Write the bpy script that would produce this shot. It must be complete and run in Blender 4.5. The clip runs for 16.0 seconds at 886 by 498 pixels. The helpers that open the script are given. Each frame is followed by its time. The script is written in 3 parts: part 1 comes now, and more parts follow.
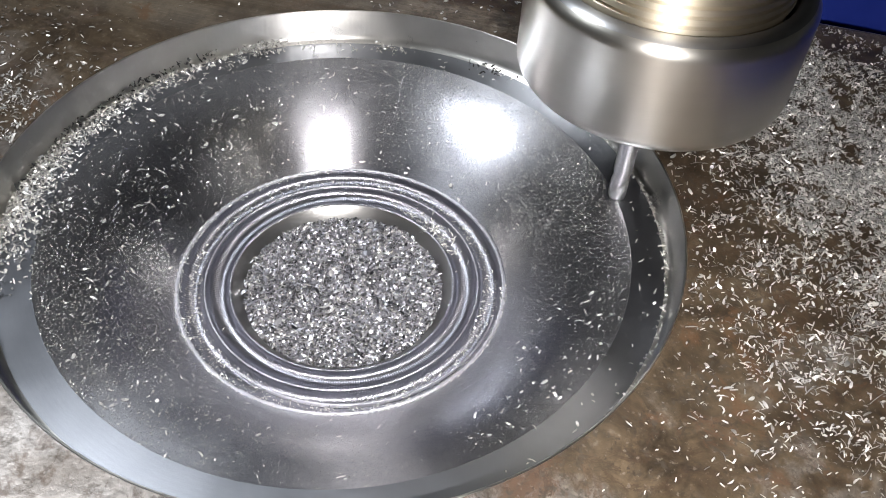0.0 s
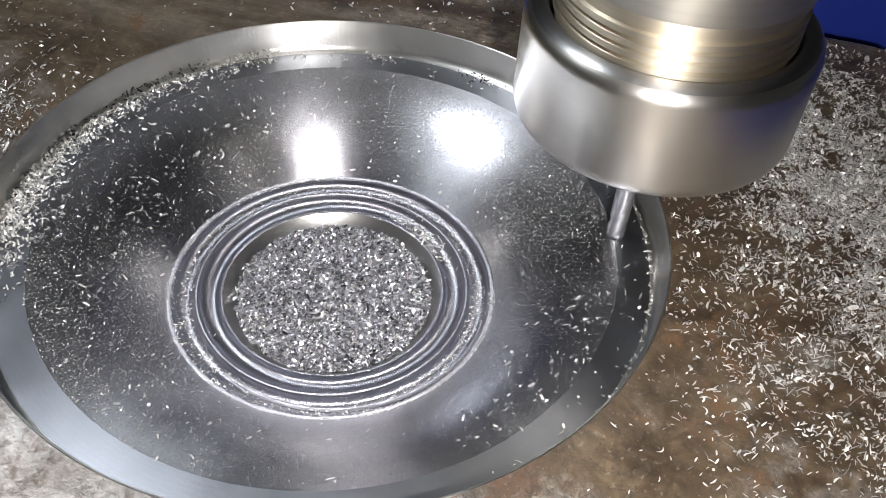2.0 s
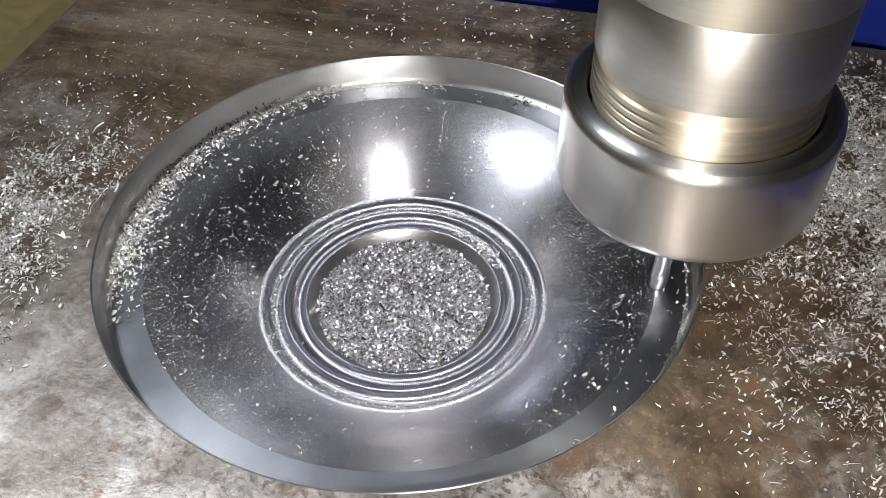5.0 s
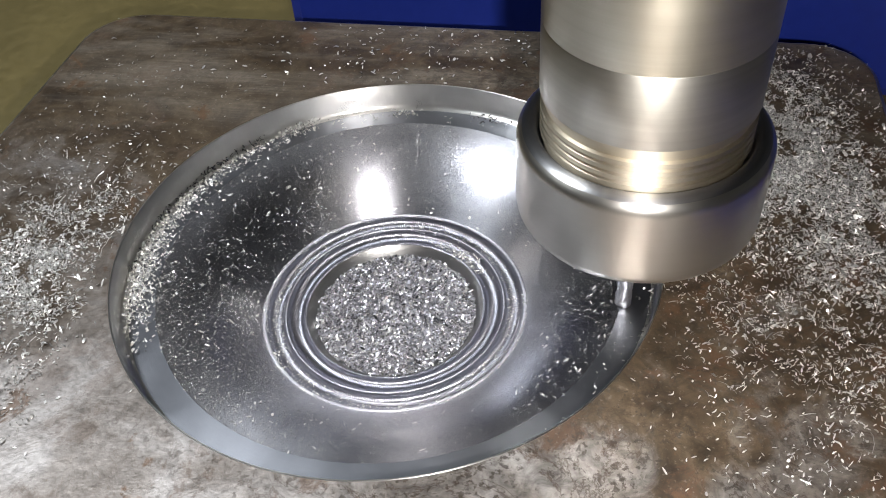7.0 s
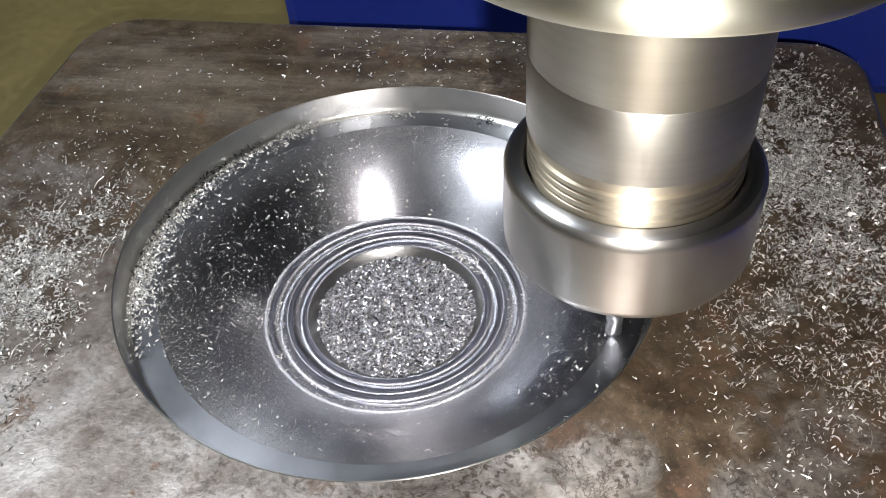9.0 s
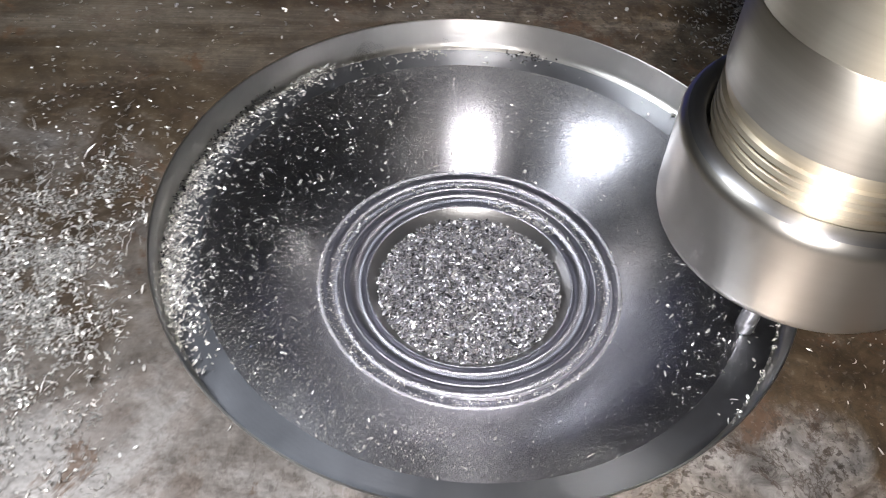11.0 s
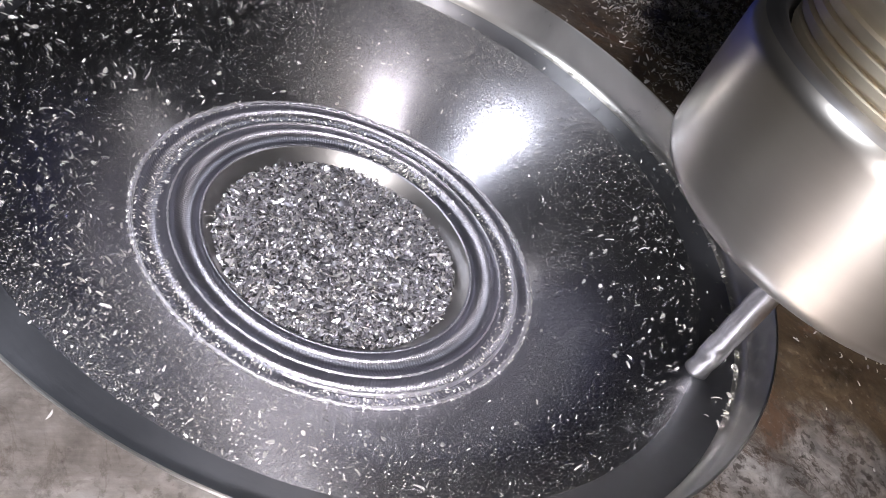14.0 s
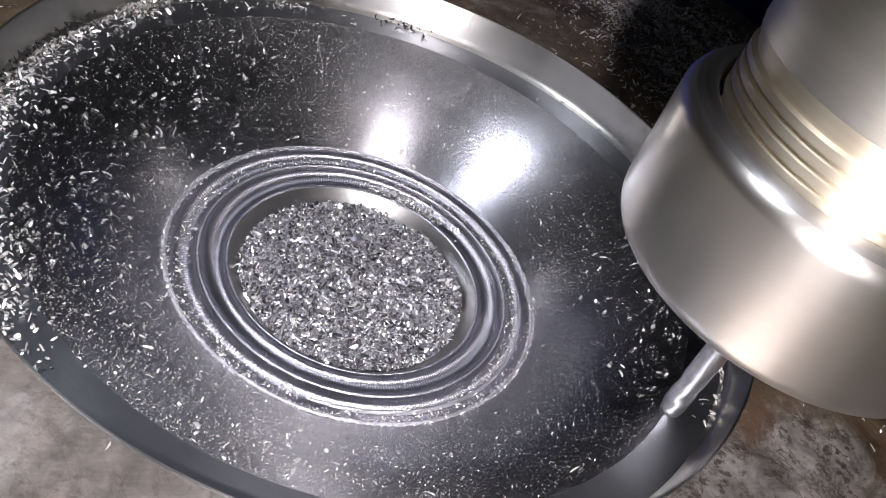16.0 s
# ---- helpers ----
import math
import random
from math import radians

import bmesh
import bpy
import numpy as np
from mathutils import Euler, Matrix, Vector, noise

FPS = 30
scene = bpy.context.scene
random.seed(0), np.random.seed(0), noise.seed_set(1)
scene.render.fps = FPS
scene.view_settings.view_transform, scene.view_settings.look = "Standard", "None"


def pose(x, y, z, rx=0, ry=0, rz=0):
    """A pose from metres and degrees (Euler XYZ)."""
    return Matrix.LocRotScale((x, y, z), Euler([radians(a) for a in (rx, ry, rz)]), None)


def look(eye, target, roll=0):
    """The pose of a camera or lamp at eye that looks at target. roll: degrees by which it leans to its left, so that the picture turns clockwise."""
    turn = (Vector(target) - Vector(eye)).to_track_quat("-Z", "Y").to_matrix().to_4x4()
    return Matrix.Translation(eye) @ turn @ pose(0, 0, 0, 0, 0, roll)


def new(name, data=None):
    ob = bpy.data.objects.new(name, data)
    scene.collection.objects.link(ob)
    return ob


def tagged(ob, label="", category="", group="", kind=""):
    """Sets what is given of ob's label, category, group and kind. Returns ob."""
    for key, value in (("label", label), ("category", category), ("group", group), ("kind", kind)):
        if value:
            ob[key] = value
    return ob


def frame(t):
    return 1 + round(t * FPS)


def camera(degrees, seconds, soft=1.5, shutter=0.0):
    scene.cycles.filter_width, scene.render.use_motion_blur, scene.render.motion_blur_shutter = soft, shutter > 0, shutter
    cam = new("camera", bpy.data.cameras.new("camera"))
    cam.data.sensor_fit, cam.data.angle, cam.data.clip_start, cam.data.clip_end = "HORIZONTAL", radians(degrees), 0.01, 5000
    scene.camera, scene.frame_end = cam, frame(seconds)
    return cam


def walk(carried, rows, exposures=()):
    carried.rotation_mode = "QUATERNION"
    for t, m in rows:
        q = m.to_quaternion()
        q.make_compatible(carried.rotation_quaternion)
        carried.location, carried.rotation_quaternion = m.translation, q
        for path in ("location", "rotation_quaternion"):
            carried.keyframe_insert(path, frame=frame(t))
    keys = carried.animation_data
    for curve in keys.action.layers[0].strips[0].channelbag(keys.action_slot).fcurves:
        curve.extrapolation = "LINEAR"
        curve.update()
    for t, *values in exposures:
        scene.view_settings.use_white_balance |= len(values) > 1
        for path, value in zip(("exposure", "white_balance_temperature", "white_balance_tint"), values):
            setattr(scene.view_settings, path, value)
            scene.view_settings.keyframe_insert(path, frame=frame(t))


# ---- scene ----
cam = camera(53.21, 16.0, soft=1.0, shutter=0.12)
PATH = [
    (0.0, 0.0233, -0.1886, 0.1767, 43.710, -2.970, 0.694),
    (0.5, 0.0228, -0.1927, 0.1772, 44.338, -3.319, 0.567),
    (1.0, 0.0247, -0.1915, 0.1758, 44.393, -3.535, 0.088),
    (1.5, 0.0247, -0.1909, 0.1760, 44.350, -3.502, -0.048),
    (2.0, 0.0247, -0.1923, 0.1785, 44.437, -3.168, 0.293),
    (2.5, 0.0241, -0.1922, 0.1801, 44.692, -3.235, -0.079),
    (3.0, 0.0240, -0.1961, 0.1815, 44.217, -2.719, 0.630),
    (3.5, 0.0214, -0.2029, 0.1860, 44.142, -1.781, 1.803),
    (4.0, 0.0197, -0.2068, 0.1899, 44.477, -1.686, 2.158),
    (4.2, 0.0198, -0.2069, 0.1919, 44.623, -1.506, 2.180),
    (6.3, 0.0134, -0.2341, 0.2268, 43.684, 3.812, -3.960),
    (6.5, 0.0169, -0.2353, 0.2235, 45.983, 3.058, -4.156),
    (7.0, 0.0165, -0.2373, 0.2242, 45.571, 3.360, -4.327),
    (7.5, 0.0131, -0.2375, 0.2271, 45.241, 3.015, -5.079),
    (8.0, 0.0163, -0.2375, 0.2282, 45.088, 3.505, -4.706),
    (8.2, 0.0146, -0.2385, 0.2281, 45.452, 3.273, -4.923),
    (10.3, 0.0102, -0.2342, 0.2261, 44.940, 3.919, -6.978),
    (10.5, -0.0179, -0.2279, 0.2241, 44.397, 1.395, -8.638),
    (10.8, -0.0543, -0.2129, 0.2101, 43.130, -1.469, -9.922),
    (11.0, -0.0684, -0.1793, 0.2019, 40.669, -2.237, -15.329),
    (11.5, -0.0712, -0.1215, 0.1442, 38.308, -12.342, -24.125),
    (12.0, -0.0850, -0.1178, 0.1200, 42.449, -17.711, -27.521),
    (12.5, -0.0931, -0.1113, 0.1075, 44.840, -22.377, -28.827),
    (13.0, -0.0967, -0.1097, 0.1011, 47.490, -24.255, -29.519),
    (13.5, -0.1014, -0.1190, 0.1017, 47.461, -23.781, -28.919),
    (14.0, -0.1063, -0.1299, 0.1143, 46.522, -22.008, -27.776),
    (14.5, -0.1082, -0.1342, 0.1184, 46.529, -21.244, -27.596),
    (15.0, -0.1082, -0.1384, 0.1207, 46.626, -20.416, -27.585),
    (15.5, -0.1086, -0.1379, 0.1259, 46.498, -19.662, -28.065),
    (16.0, -0.1124, -0.1402, 0.1328, 47.482, -18.472, -28.680),
]
walk(cam, [(t, pose(x, y, z, rx, ry, rz)) for t, x, y, z, rx, ry, rz in PATH],
     exposures=[(0.0, 0.08, 6500, 10), (4.2, 0.18, 6500, 10), (6.3, 0.4, 6500, 10), (10.5, 0.35, 6500, 10), (11.0, 0.0, 6500, 12), (11.3, -0.1, 6500, 14), (12.0, -0.3, 6480, 14), (13.0, -0.3, 6450, 17), (16.0, -0.2, 6350, 17)])

# ---- light ----
world = bpy.data.worlds.new("workshop_air")
scene.world = world
world.use_nodes = True
world.node_tree.nodes["Background"].inputs[0].default_value = (0.75, 0.85, 1.0, 1)
world.node_tree.nodes["Background"].inputs[1].default_value = 0.012


def area_lamp(name, eye, target, sx, sy, watts, colour):
    d = bpy.data.lights.new(name, "AREA")
    d.shape, d.size, d.size_y, d.energy, d.color = "RECTANGLE", sx, sy, watts, colour
    ob = new(name, d)
    ob.matrix_world = look(eye, target)
    return ob


# a workshop lamp over the left side, an unseen lamp added to brighten the far wall; the torch in the viewer's grip is a
# thing of its own
area_lamp("bench_light", (-0.51, 0.16, 1.0), (0.04, 0.04, 0.0), 0.15, 0.18, 8.0, (0.90, 0.95, 1.0))
area_lamp("far_wall_fill", (0.0, 1.7, 2.45), (0.0, 2.5, 1.5), 1.2, 0.2, 1.6, (0.93, 0.97, 1.0))


# ---- materials ----
def material(name):
    m = bpy.data.materials.new(name)
    m.use_nodes = True
    return m, m.node_tree.nodes, m.node_tree.links, m.node_tree.nodes["Principled BSDF"]


def coords(n, l, scale=(1, 1, 1), turn=(0, 0, 0)):
    tc, mp = n.new("ShaderNodeTexCoord"), n.new("ShaderNodeMapping")
    mp.inputs["Scale"].default_value, mp.inputs["Rotation"].default_value = scale, turn
    l.new(tc.outputs["Object"], mp.inputs[0])
    return mp.outputs[0]


def noise_at(n, l, vec, scale, detail=4.0, rough=0.6, warp=0.0):
    t = n.new("ShaderNodeTexNoise")
    t.inputs["Scale"].default_value, t.inputs["Detail"].default_value = scale, detail
    t.inputs["Roughness"].default_value, t.inputs["Distortion"].default_value = rough, warp
    l.new(vec, t.inputs["Vector"])
    return t.outputs["Fac"]


def ramp(n, l, fac, *stops):
    r = n.new("ShaderNodeValToRGB")
    el = r.color_ramp.elements
    while len(el) < len(stops):
        el.new(0.5)
    for e, (p, c) in zip(el, stops):
        e.position, e.color = p, (*c, 1) if len(c) == 3 else c
    l.new(fac, r.inputs[0])
    return r.outputs[0]


def grey(v):
    return (v, v, v)


def mix(n, l, fac, a, b, how="MIX"):
    m = n.new("ShaderNodeMix")
    m.data_type, m.blend_type = "RGBA", how
    for s, v in ((m.inputs[0], fac), (m.inputs[6], a), (m.inputs[7], b)):
        if isinstance(v, (int, float)):
            s.default_value = v
        elif isinstance(v, tuple):
            s.default_value = (*v, 1)
        else:
            l.new(v, s)
    return m.outputs[2]


def maths(n, l, op, a, b=0.0):
    m = n.new("ShaderNodeMath")
    m.operation = op
    for s, v in zip(m.inputs, (a, b)):
        if isinstance(v, (int, float)):
            s.default_value = v
        else:
            l.new(v, s)
    return m.outputs[0]


def bump(n, l, bsdf, height, strength, depth):
    b = n.new("ShaderNodeBump")
    b.inputs["Strength"].default_value, b.inputs["Distance"].default_value = strength, depth
    l.new(height, b.inputs["Height"])
    l.new(b.outputs[0], bsdf.inputs["Normal"])


def rusty_plate():
    m, n, l, p = material("rusty_steel")
    v = coords(n, l)
    streak = coords(n, l, (1, 5, 1), (0, 0, radians(4)))
    big = noise_at(n, l, v, 11, 5, 0.62, 0.6)
    mid = noise_at(n, l, v, 45, 6, 0.65, 0.9)
    fine = noise_at(n, l, v, 420, 4, 0.6)
    brushed = maths(n, l, "ADD", maths(n, l, "MULTIPLY", noise_at(n, l, streak, 300, 3, 0.6), 0.12), maths(n, l, "MULTIPLY", noise_at(n, l, v, 30, 5, 0.56, 0.5), 0.88))
    # bare mill scale lies towards the near left, old brown rust over the rest
    sep = n.new("ShaderNodeSeparateXYZ")
    l.new(v, sep.inputs[0])
    clean = n.new("ShaderNodeMapRange")
    clean.inputs[1].default_value, clean.inputs[2].default_value, clean.inputs[3].default_value = -0.06, 0.02, 0.35
    l.new(sep.outputs[0], clean.inputs[0])
    bare = maths(n, l, "MULTIPLY_ADD", sep.outputs[0], -1.4)
    bare.node.inputs[2].default_value = 0.0
    bare = maths(n, l, "ADD", bare, maths(n, l, "MULTIPLY", sep.outputs[1], -5.6))
    bare = maths(n, l, "ADD", bare, maths(n, l, "MULTIPLY", maths(n, l, "MAXIMUM", sep.outputs[0], 0.0), -0.5))
    bare = maths(n, l, "ADD", bare, maths(n, l, "MULTIPLY", big, 1.5))
    bare = maths(n, l, "ADD", bare, maths(n, l, "MULTIPLY", mid, 0.9))
    cover = ramp(n, l, bare, (0.0, grey(1)), (1.0, grey(0)))
    cover.node.color_ramp.elements[0].position = 0.92
    cover.node.color_ramp.elements[1].position = 1.0
    span = n.new("ShaderNodeMapRange")
    span.inputs[1].default_value, span.inputs[2].default_value = 1.33, 1.62
    l.new(bare, span.inputs[0])
    brown = ramp(n, l, mid, (0.28, (0.020, 0.013, 0.008)), (0.48, (0.056, 0.039, 0.023)), (0.62, (0.085, 0.062, 0.038)), (0.8, (0.14, 0.11, 0.075)))
    steel = ramp(n, l, brushed, (0.34, (0.13, 0.112, 0.098)), (0.48, (0.22, 0.198, 0.18)), (0.62, (0.345, 0.325, 0.31)))
    # grey brushed patches along the far side
    sweep = noise_at(n, l, coords(n, l, (0.35, 1.6, 1), (0, 0, radians(10))), 24, 5, 0.6, 0.3)
    hair = noise_at(n, l, coords(n, l, (0.12, 3.5, 1), (0, 0, radians(10))), 260, 4, 0.65)
    away = n.new("ShaderNodeMapRange")
    away.inputs[1].default_value, away.inputs[2].default_value = 0.03, 0.09
    l.new(sep.outputs[1], away.inputs[0])
    rubbed = maths(n, l, "MULTIPLY", maths(n, l, "MULTIPLY", ramp(n, l, sweep, (0.44, grey(0)), (0.60, grey(1))), ramp(n, l, hair, (0.3, grey(0.35)), (0.65, grey(1)))), away.outputs[0])
    brown = mix(n, l, maths(n, l, "MULTIPLY", rubbed, 0.65), brown, (0.22, 0.192, 0.155))
    base = mix(n, l, span.outputs[0], brown, steel)
    # mottled scale at the size of a grain of rice
    mottle = noise_at(n, l, v, 125, 6, 0.68, 0.8)
    base = mix(n, l, maths(n, l, "MULTIPLY", clean.outputs[0], 0.75), base, ramp(n, l, mottle, (0.32, grey(0.12)), (0.5, grey(0.48)), (0.68, grey(0.86))), "OVERLAY")
    # darker rust blooms with sharp edges
    bloom = noise_at(n, l, v, 34, 10, 0.74, 0.5)
    stain = ramp(n, l, bloom, (0.55, grey(0)), (0.60, grey(1)), (0.66, grey(0.9)), (0.72, grey(0.3)))
    base = mix(n, l, maths(n, l, "MULTIPLY", maths(n, l, "MULTIPLY", stain, 0.75), clean.outputs[0]), base, (0.085, 0.045, 0.024))
    pits = ramp(n, l, noise_at(n, l, v, 230, 5, 0.7, 0.5), (0.36, grey(1)), (0.43, grey(0)))
    base = mix(n, l, maths(n, l, "MULTIPLY", maths(n, l, "MULTIPLY", pits, 0.7), clean.outputs[0]), base, (0.03, 0.022, 0.016))
    # groups of small dark rust specks and a few red blooms
    group = ramp(n, l, noise_at(n, l, v, 70, 4, 0.6, 0.4), (0.47, grey(0)), (0.56, grey(1)))
    speck = ramp(n, l, noise_at(n, l, v, 520, 3, 0.55, 0.3), (0.54, grey(0)), (0.60, grey(1)))
    base = mix(n, l, maths(n, l, "MULTIPLY", maths(n, l, "MULTIPLY", maths(n, l, "MULTIPLY", group, speck), 0.8), clean.outputs[0]), base, (0.055, 0.045, 0.035))
    red = ramp(n, l, noise_at(n, l, v, 24, 9, 0.72, 0.7), (0.60, grey(0)), (0.64, grey(1)))
    base = mix(n, l, maths(n, l, "MULTIPLY", red, 0.7), base, (0.105, 0.056, 0.028))
    # thin dark cracks in the rust and pale rubbed grains
    vein = maths(n, l, "ABSOLUTE", maths(n, l, "SUBTRACT", noise_at(n, l, v, 26, 7, 0.66, 1.2), 0.5))
    base = mix(n, l, maths(n, l, "MULTIPLY", ramp(n, l, vein, (0.004, grey(1)), (0.014, grey(0))), maths(n, l, "MULTIPLY", clean.outputs[0], 0.6)), base, (0.05, 0.030, 0.018))
    rub = ramp(n, l, noise_at(n, l, v, 650, 3, 0.6), (0.60, grey(0)), (0.70, grey(1)))
    base = mix(n, l, maths(n, l, "MULTIPLY", rub, 0.22), base, (0.34, 0.31, 0.27))
    base = mix(n, l, 0.22, base, ramp(n, l, fine, (0.3, grey(0.3)), (0.7, grey(0.75))), "OVERLAY")
    l.new(base, p.inputs["Base Color"])
    l.new(maths(n, l, "MULTIPLY", span.outputs[0], 0.7), p.inputs["Metallic"])
    l.new(maths(n, l, "ADD", ramp(n, l, fine, (0.3, grey(0.30)), (0.7, grey(0.48))), maths(n, l, "MULTIPLY", stain, 0.2)), p.inputs["Roughness"])
    h = maths(n, l, "ADD", maths(n, l, "MULTIPLY", mid, 0.6), maths(n, l, "MULTIPLY", fine, 0.35))
    bump(n, l, p, h, 0.5, 0.0006)
    return m


def machined(name, tint, rough, rings, swirl=0.0, patch=0.5, aniso=0.0, hatch=0.0, marks=0.5, tear=0.0, across=False, speck=0.06):
    """Bare cut steel with fine concentric tool marks, rings to the metre."""
    m, n, l, p = material(name)
    v = coords(n, l)
    sep = n.new("ShaderNodeSeparateXYZ")
    l.new(v, sep.inputs[0])
    flat = n.new("ShaderNodeCombineXYZ")
    l.new(sep.outputs[0], flat.inputs[0])
    l.new(sep.outputs[1], flat.inputs[1])
    length = n.new("ShaderNodeVectorMath")
    length.operation = "LENGTH"
    l.new(flat.outputs[0], length.inputs[0])
    wob = maths(n, l, "MULTIPLY", noise_at(n, l, v, 60, 3), 0.0012)
    wave = maths(n, l, "SINE", maths(n, l, "MULTIPLY", maths(n, l, "ADD", length.outputs["Value"], wob), rings * 6.2832))
    grain = noise_at(n, l, v, 900, 3, 0.6)
    cloud = noise_at(n, l, v, 32, 4, 0.6, 0.5)
    col = ramp(n, l, cloud, (0.3, tuple(c * 0.82 for c in tint)), (0.7, tint))
    l.new(col, p.inputs["Base Color"])
    p.inputs["Metallic"].default_value = 1.0
    r = ramp(n, l, cloud, (0.3, grey(rough * (1 - 0.3 * patch))), (0.7, grey(rough * (1 + 0.3 * patch))))
    l.new(maths(n, l, "ADD", r, maths(n, l, "MULTIPLY", ramp(n, l, noise_at(n, l, v, 7000, 1, 0.5), (0.35, grey(0)), (0.65, grey(1))), speck)), p.inputs["Roughness"])
    h = maths(n, l, "ADD", maths(n, l, "MULTIPLY", wave, marks), maths(n, l, "MULTIPLY", grain, 0.8))
    if tear:
        polar = n.new("ShaderNodeCombineXYZ")
        l.new(maths(n, l, "MULTIPLY", maths(n, l, "ARCTAN2", sep.outputs[1], sep.outputs[0]), 70.0), polar.inputs[0])
        l.new(maths(n, l, "MULTIPLY", length.outputs["Value"], 2600.0), polar.inputs[1])
        h = maths(n, l, "ADD", h, maths(n, l, "MULTIPLY", noise_at(n, l, polar.outputs[0], 1.0, 3, 0.6), tear))
    if hatch:
        ang = maths(n, l, "ARCTAN2", sep.outputs[1], sep.outputs[0])
        ticks = maths(n, l, "SINE", maths(n, l, "ADD", maths(n, l, "MULTIPLY", ang, 330.0), maths(n, l, "MULTIPLY", noise_at(n, l, v, 180, 3), 9.0)))
        h = maths(n, l, "ADD", h, maths(n, l, "MULTIPLY", ticks, hatch))
    bump(n, l, p, h, 0.14 + swirl, 0.00012)
    if aniso:
        p.inputs["Anisotropic"].default_value = aniso
        p.inputs["Anisotropic Rotation"].default_value = 0.0 if across else 0.25
        tan = n.new("ShaderNodeTangent")
        tan.direction_type, tan.axis = "RADIAL", "Z"
        l.new(tan.outputs[0], p.inputs["Tangent"])
    return m


def turned(name, light, dark, rough, bands, aniso=0.75):
    """Lathe-turned metal: brushed round its own axis."""
    m, n, l, p = material(name)
    v = coords(n, l, (1, 1, bands))
    ring = coords(n, l, (0.02, 0.02, bands * 6))
    a = noise_at(n, l, ring, 14, 5, 0.7)
    b = noise_at(n, l, v, 7, 3, 0.6)
    col = mix(n, l, 0.6, ramp(n, l, a, (0.3, dark), (0.7, light)), ramp(n, l, b, (0.3, dark), (0.7, light)))
    l.new(col, p.inputs["Base Color"])
    p.inputs["Metallic"].default_value = 1.0
    l.new(ramp(n, l, a, (0.25, grey(rough * 0.93)), (0.75, grey(rough * 1.08))), p.inputs["Roughness"])
    p.inputs["Anisotropic"].default_value = aniso
    p.inputs["Anisotropic Rotation"].default_value = 0.25
    tan = n.new("ShaderNodeTangent")
    tan.direction_type, tan.axis = "RADIAL", "Z"
    l.new(tan.outputs[0], p.inputs["Tangent"])
    bump(n, l, p, a, 0.004, 0.0001)
    return m


def chip_metal(name, lo, hi, rough, metal=0.9, top=(0.92, 0.90, 0.86)):
    m, n, l, p = material(name)
    g = n.new("ShaderNodeNewGeometry")
    rnd = g.outputs["Random Per Island"]
    l.new(ramp(n, l, rnd, (0.0, lo), (0.6, hi), (1.0, top)), p.inputs["Base Color"])
    p.inputs["Metallic"].default_value = metal
    l.new(ramp(n, l, rnd, (0.0, grey(rough * 1.5)), (1.0, grey(rough * 0.7))), p.inputs["Roughness"])
    return m


def painted(name, colour, rough, spread=0.25):
    m, n, l, p = material(name)
    v = coords(n, l)
    a, b = noise_at(n, l, v, 6, 5), noise_at(n, l, v, 150, 4)
    dark = tuple(c * (1 - spread) for c in colour)
    l.new(mix(n, l, 0.3, ramp(n, l, a, (0.35, dark), (0.65, colour)), ramp(n, l, b, (0.35, dark), (0.65, colour))), p.inputs["Base Color"])
    l.new(ramp(n, l, b, (0.3, grey(rough * 0.85)), (0.7, grey(min(1, rough * 1.15)))), p.inputs["Roughness"])
    bump(n, l, p, b, 0.15, 0.0004)
    return m


def glowing(name, colour, strength):
    m, n, l, p = material(name)
    p.inputs["Base Color"].default_value = (0.8, 0.8, 0.75, 1)
    p.inputs["Emission Color"].default_value = (*colour, 1)
    p.inputs["Emission Strength"].default_value = strength
    return m


RUST = rusty_plate()
TORCH_GLOW = glowing("torch_led", (1.0, 0.965, 0.95), 3600.0)
TORCH_BODY = painted("black_torch_plastic", (0.02, 0.02, 0.022), 0.5)
DISH = machined("milled_dish_steel", (0.50, 0.502, 0.54), 0.20, 1900, 0.06, aniso=0.85, marks=0.12, tear=2.2, speck=0.22)
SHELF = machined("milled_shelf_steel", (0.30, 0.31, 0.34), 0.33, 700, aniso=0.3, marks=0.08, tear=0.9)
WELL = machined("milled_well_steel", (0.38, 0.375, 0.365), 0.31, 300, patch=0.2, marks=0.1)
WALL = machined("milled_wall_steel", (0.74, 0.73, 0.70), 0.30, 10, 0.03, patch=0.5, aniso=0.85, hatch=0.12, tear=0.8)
GROOVE = machined("ball_milled_steel", (0.37, 0.37, 0.415), 0.37, 2600, 0.1, aniso=0.9, hatch=1.0, marks=0.08, tear=2.6, across=True)
BURR = machined("burred_crest_steel", (0.80, 0.79, 0.84), 0.50, 3000, 0.5)
TURNED = turned("turned_nut_steel", (0.66, 0.635, 0.585), (0.63, 0.605, 0.555), 0.30, 60, 0.55)
# the nut's steel made darker: the rim's dark reflection is in the colour
RIM = turned("dark_reflection_rim_steel", (0.46, 0.46, 0.47), (0.38, 0.38, 0.39), 0.34, 60, 0.7)
QUILL = turned("ground_quill_steel", (0.58, 0.56, 0.50), (0.47, 0.45, 0.40), 0.44, 60, 0.65)
# quill steel tinted tan to paint the reflection on its upper band
TAN_REFLECTION = turned("tan_reflection_steel", (0.58, 0.55, 0.46), (0.49, 0.46, 0.37), 0.44, 60, 0.65)
BRASSY = turned("straw_tinted_steel", (0.66, 0.60, 0.48), (0.56, 0.50, 0.39), 0.52, 90, 0.84)
FLANGE = turned("cream_flange_metal", (0.80, 0.77, 0.63), (0.70, 0.67, 0.54), 0.42, 40, 0.8)
WORN = machined("rubbed_edge_steel", (0.50, 0.47, 0.43), 0.36, 40, patch=0.8)
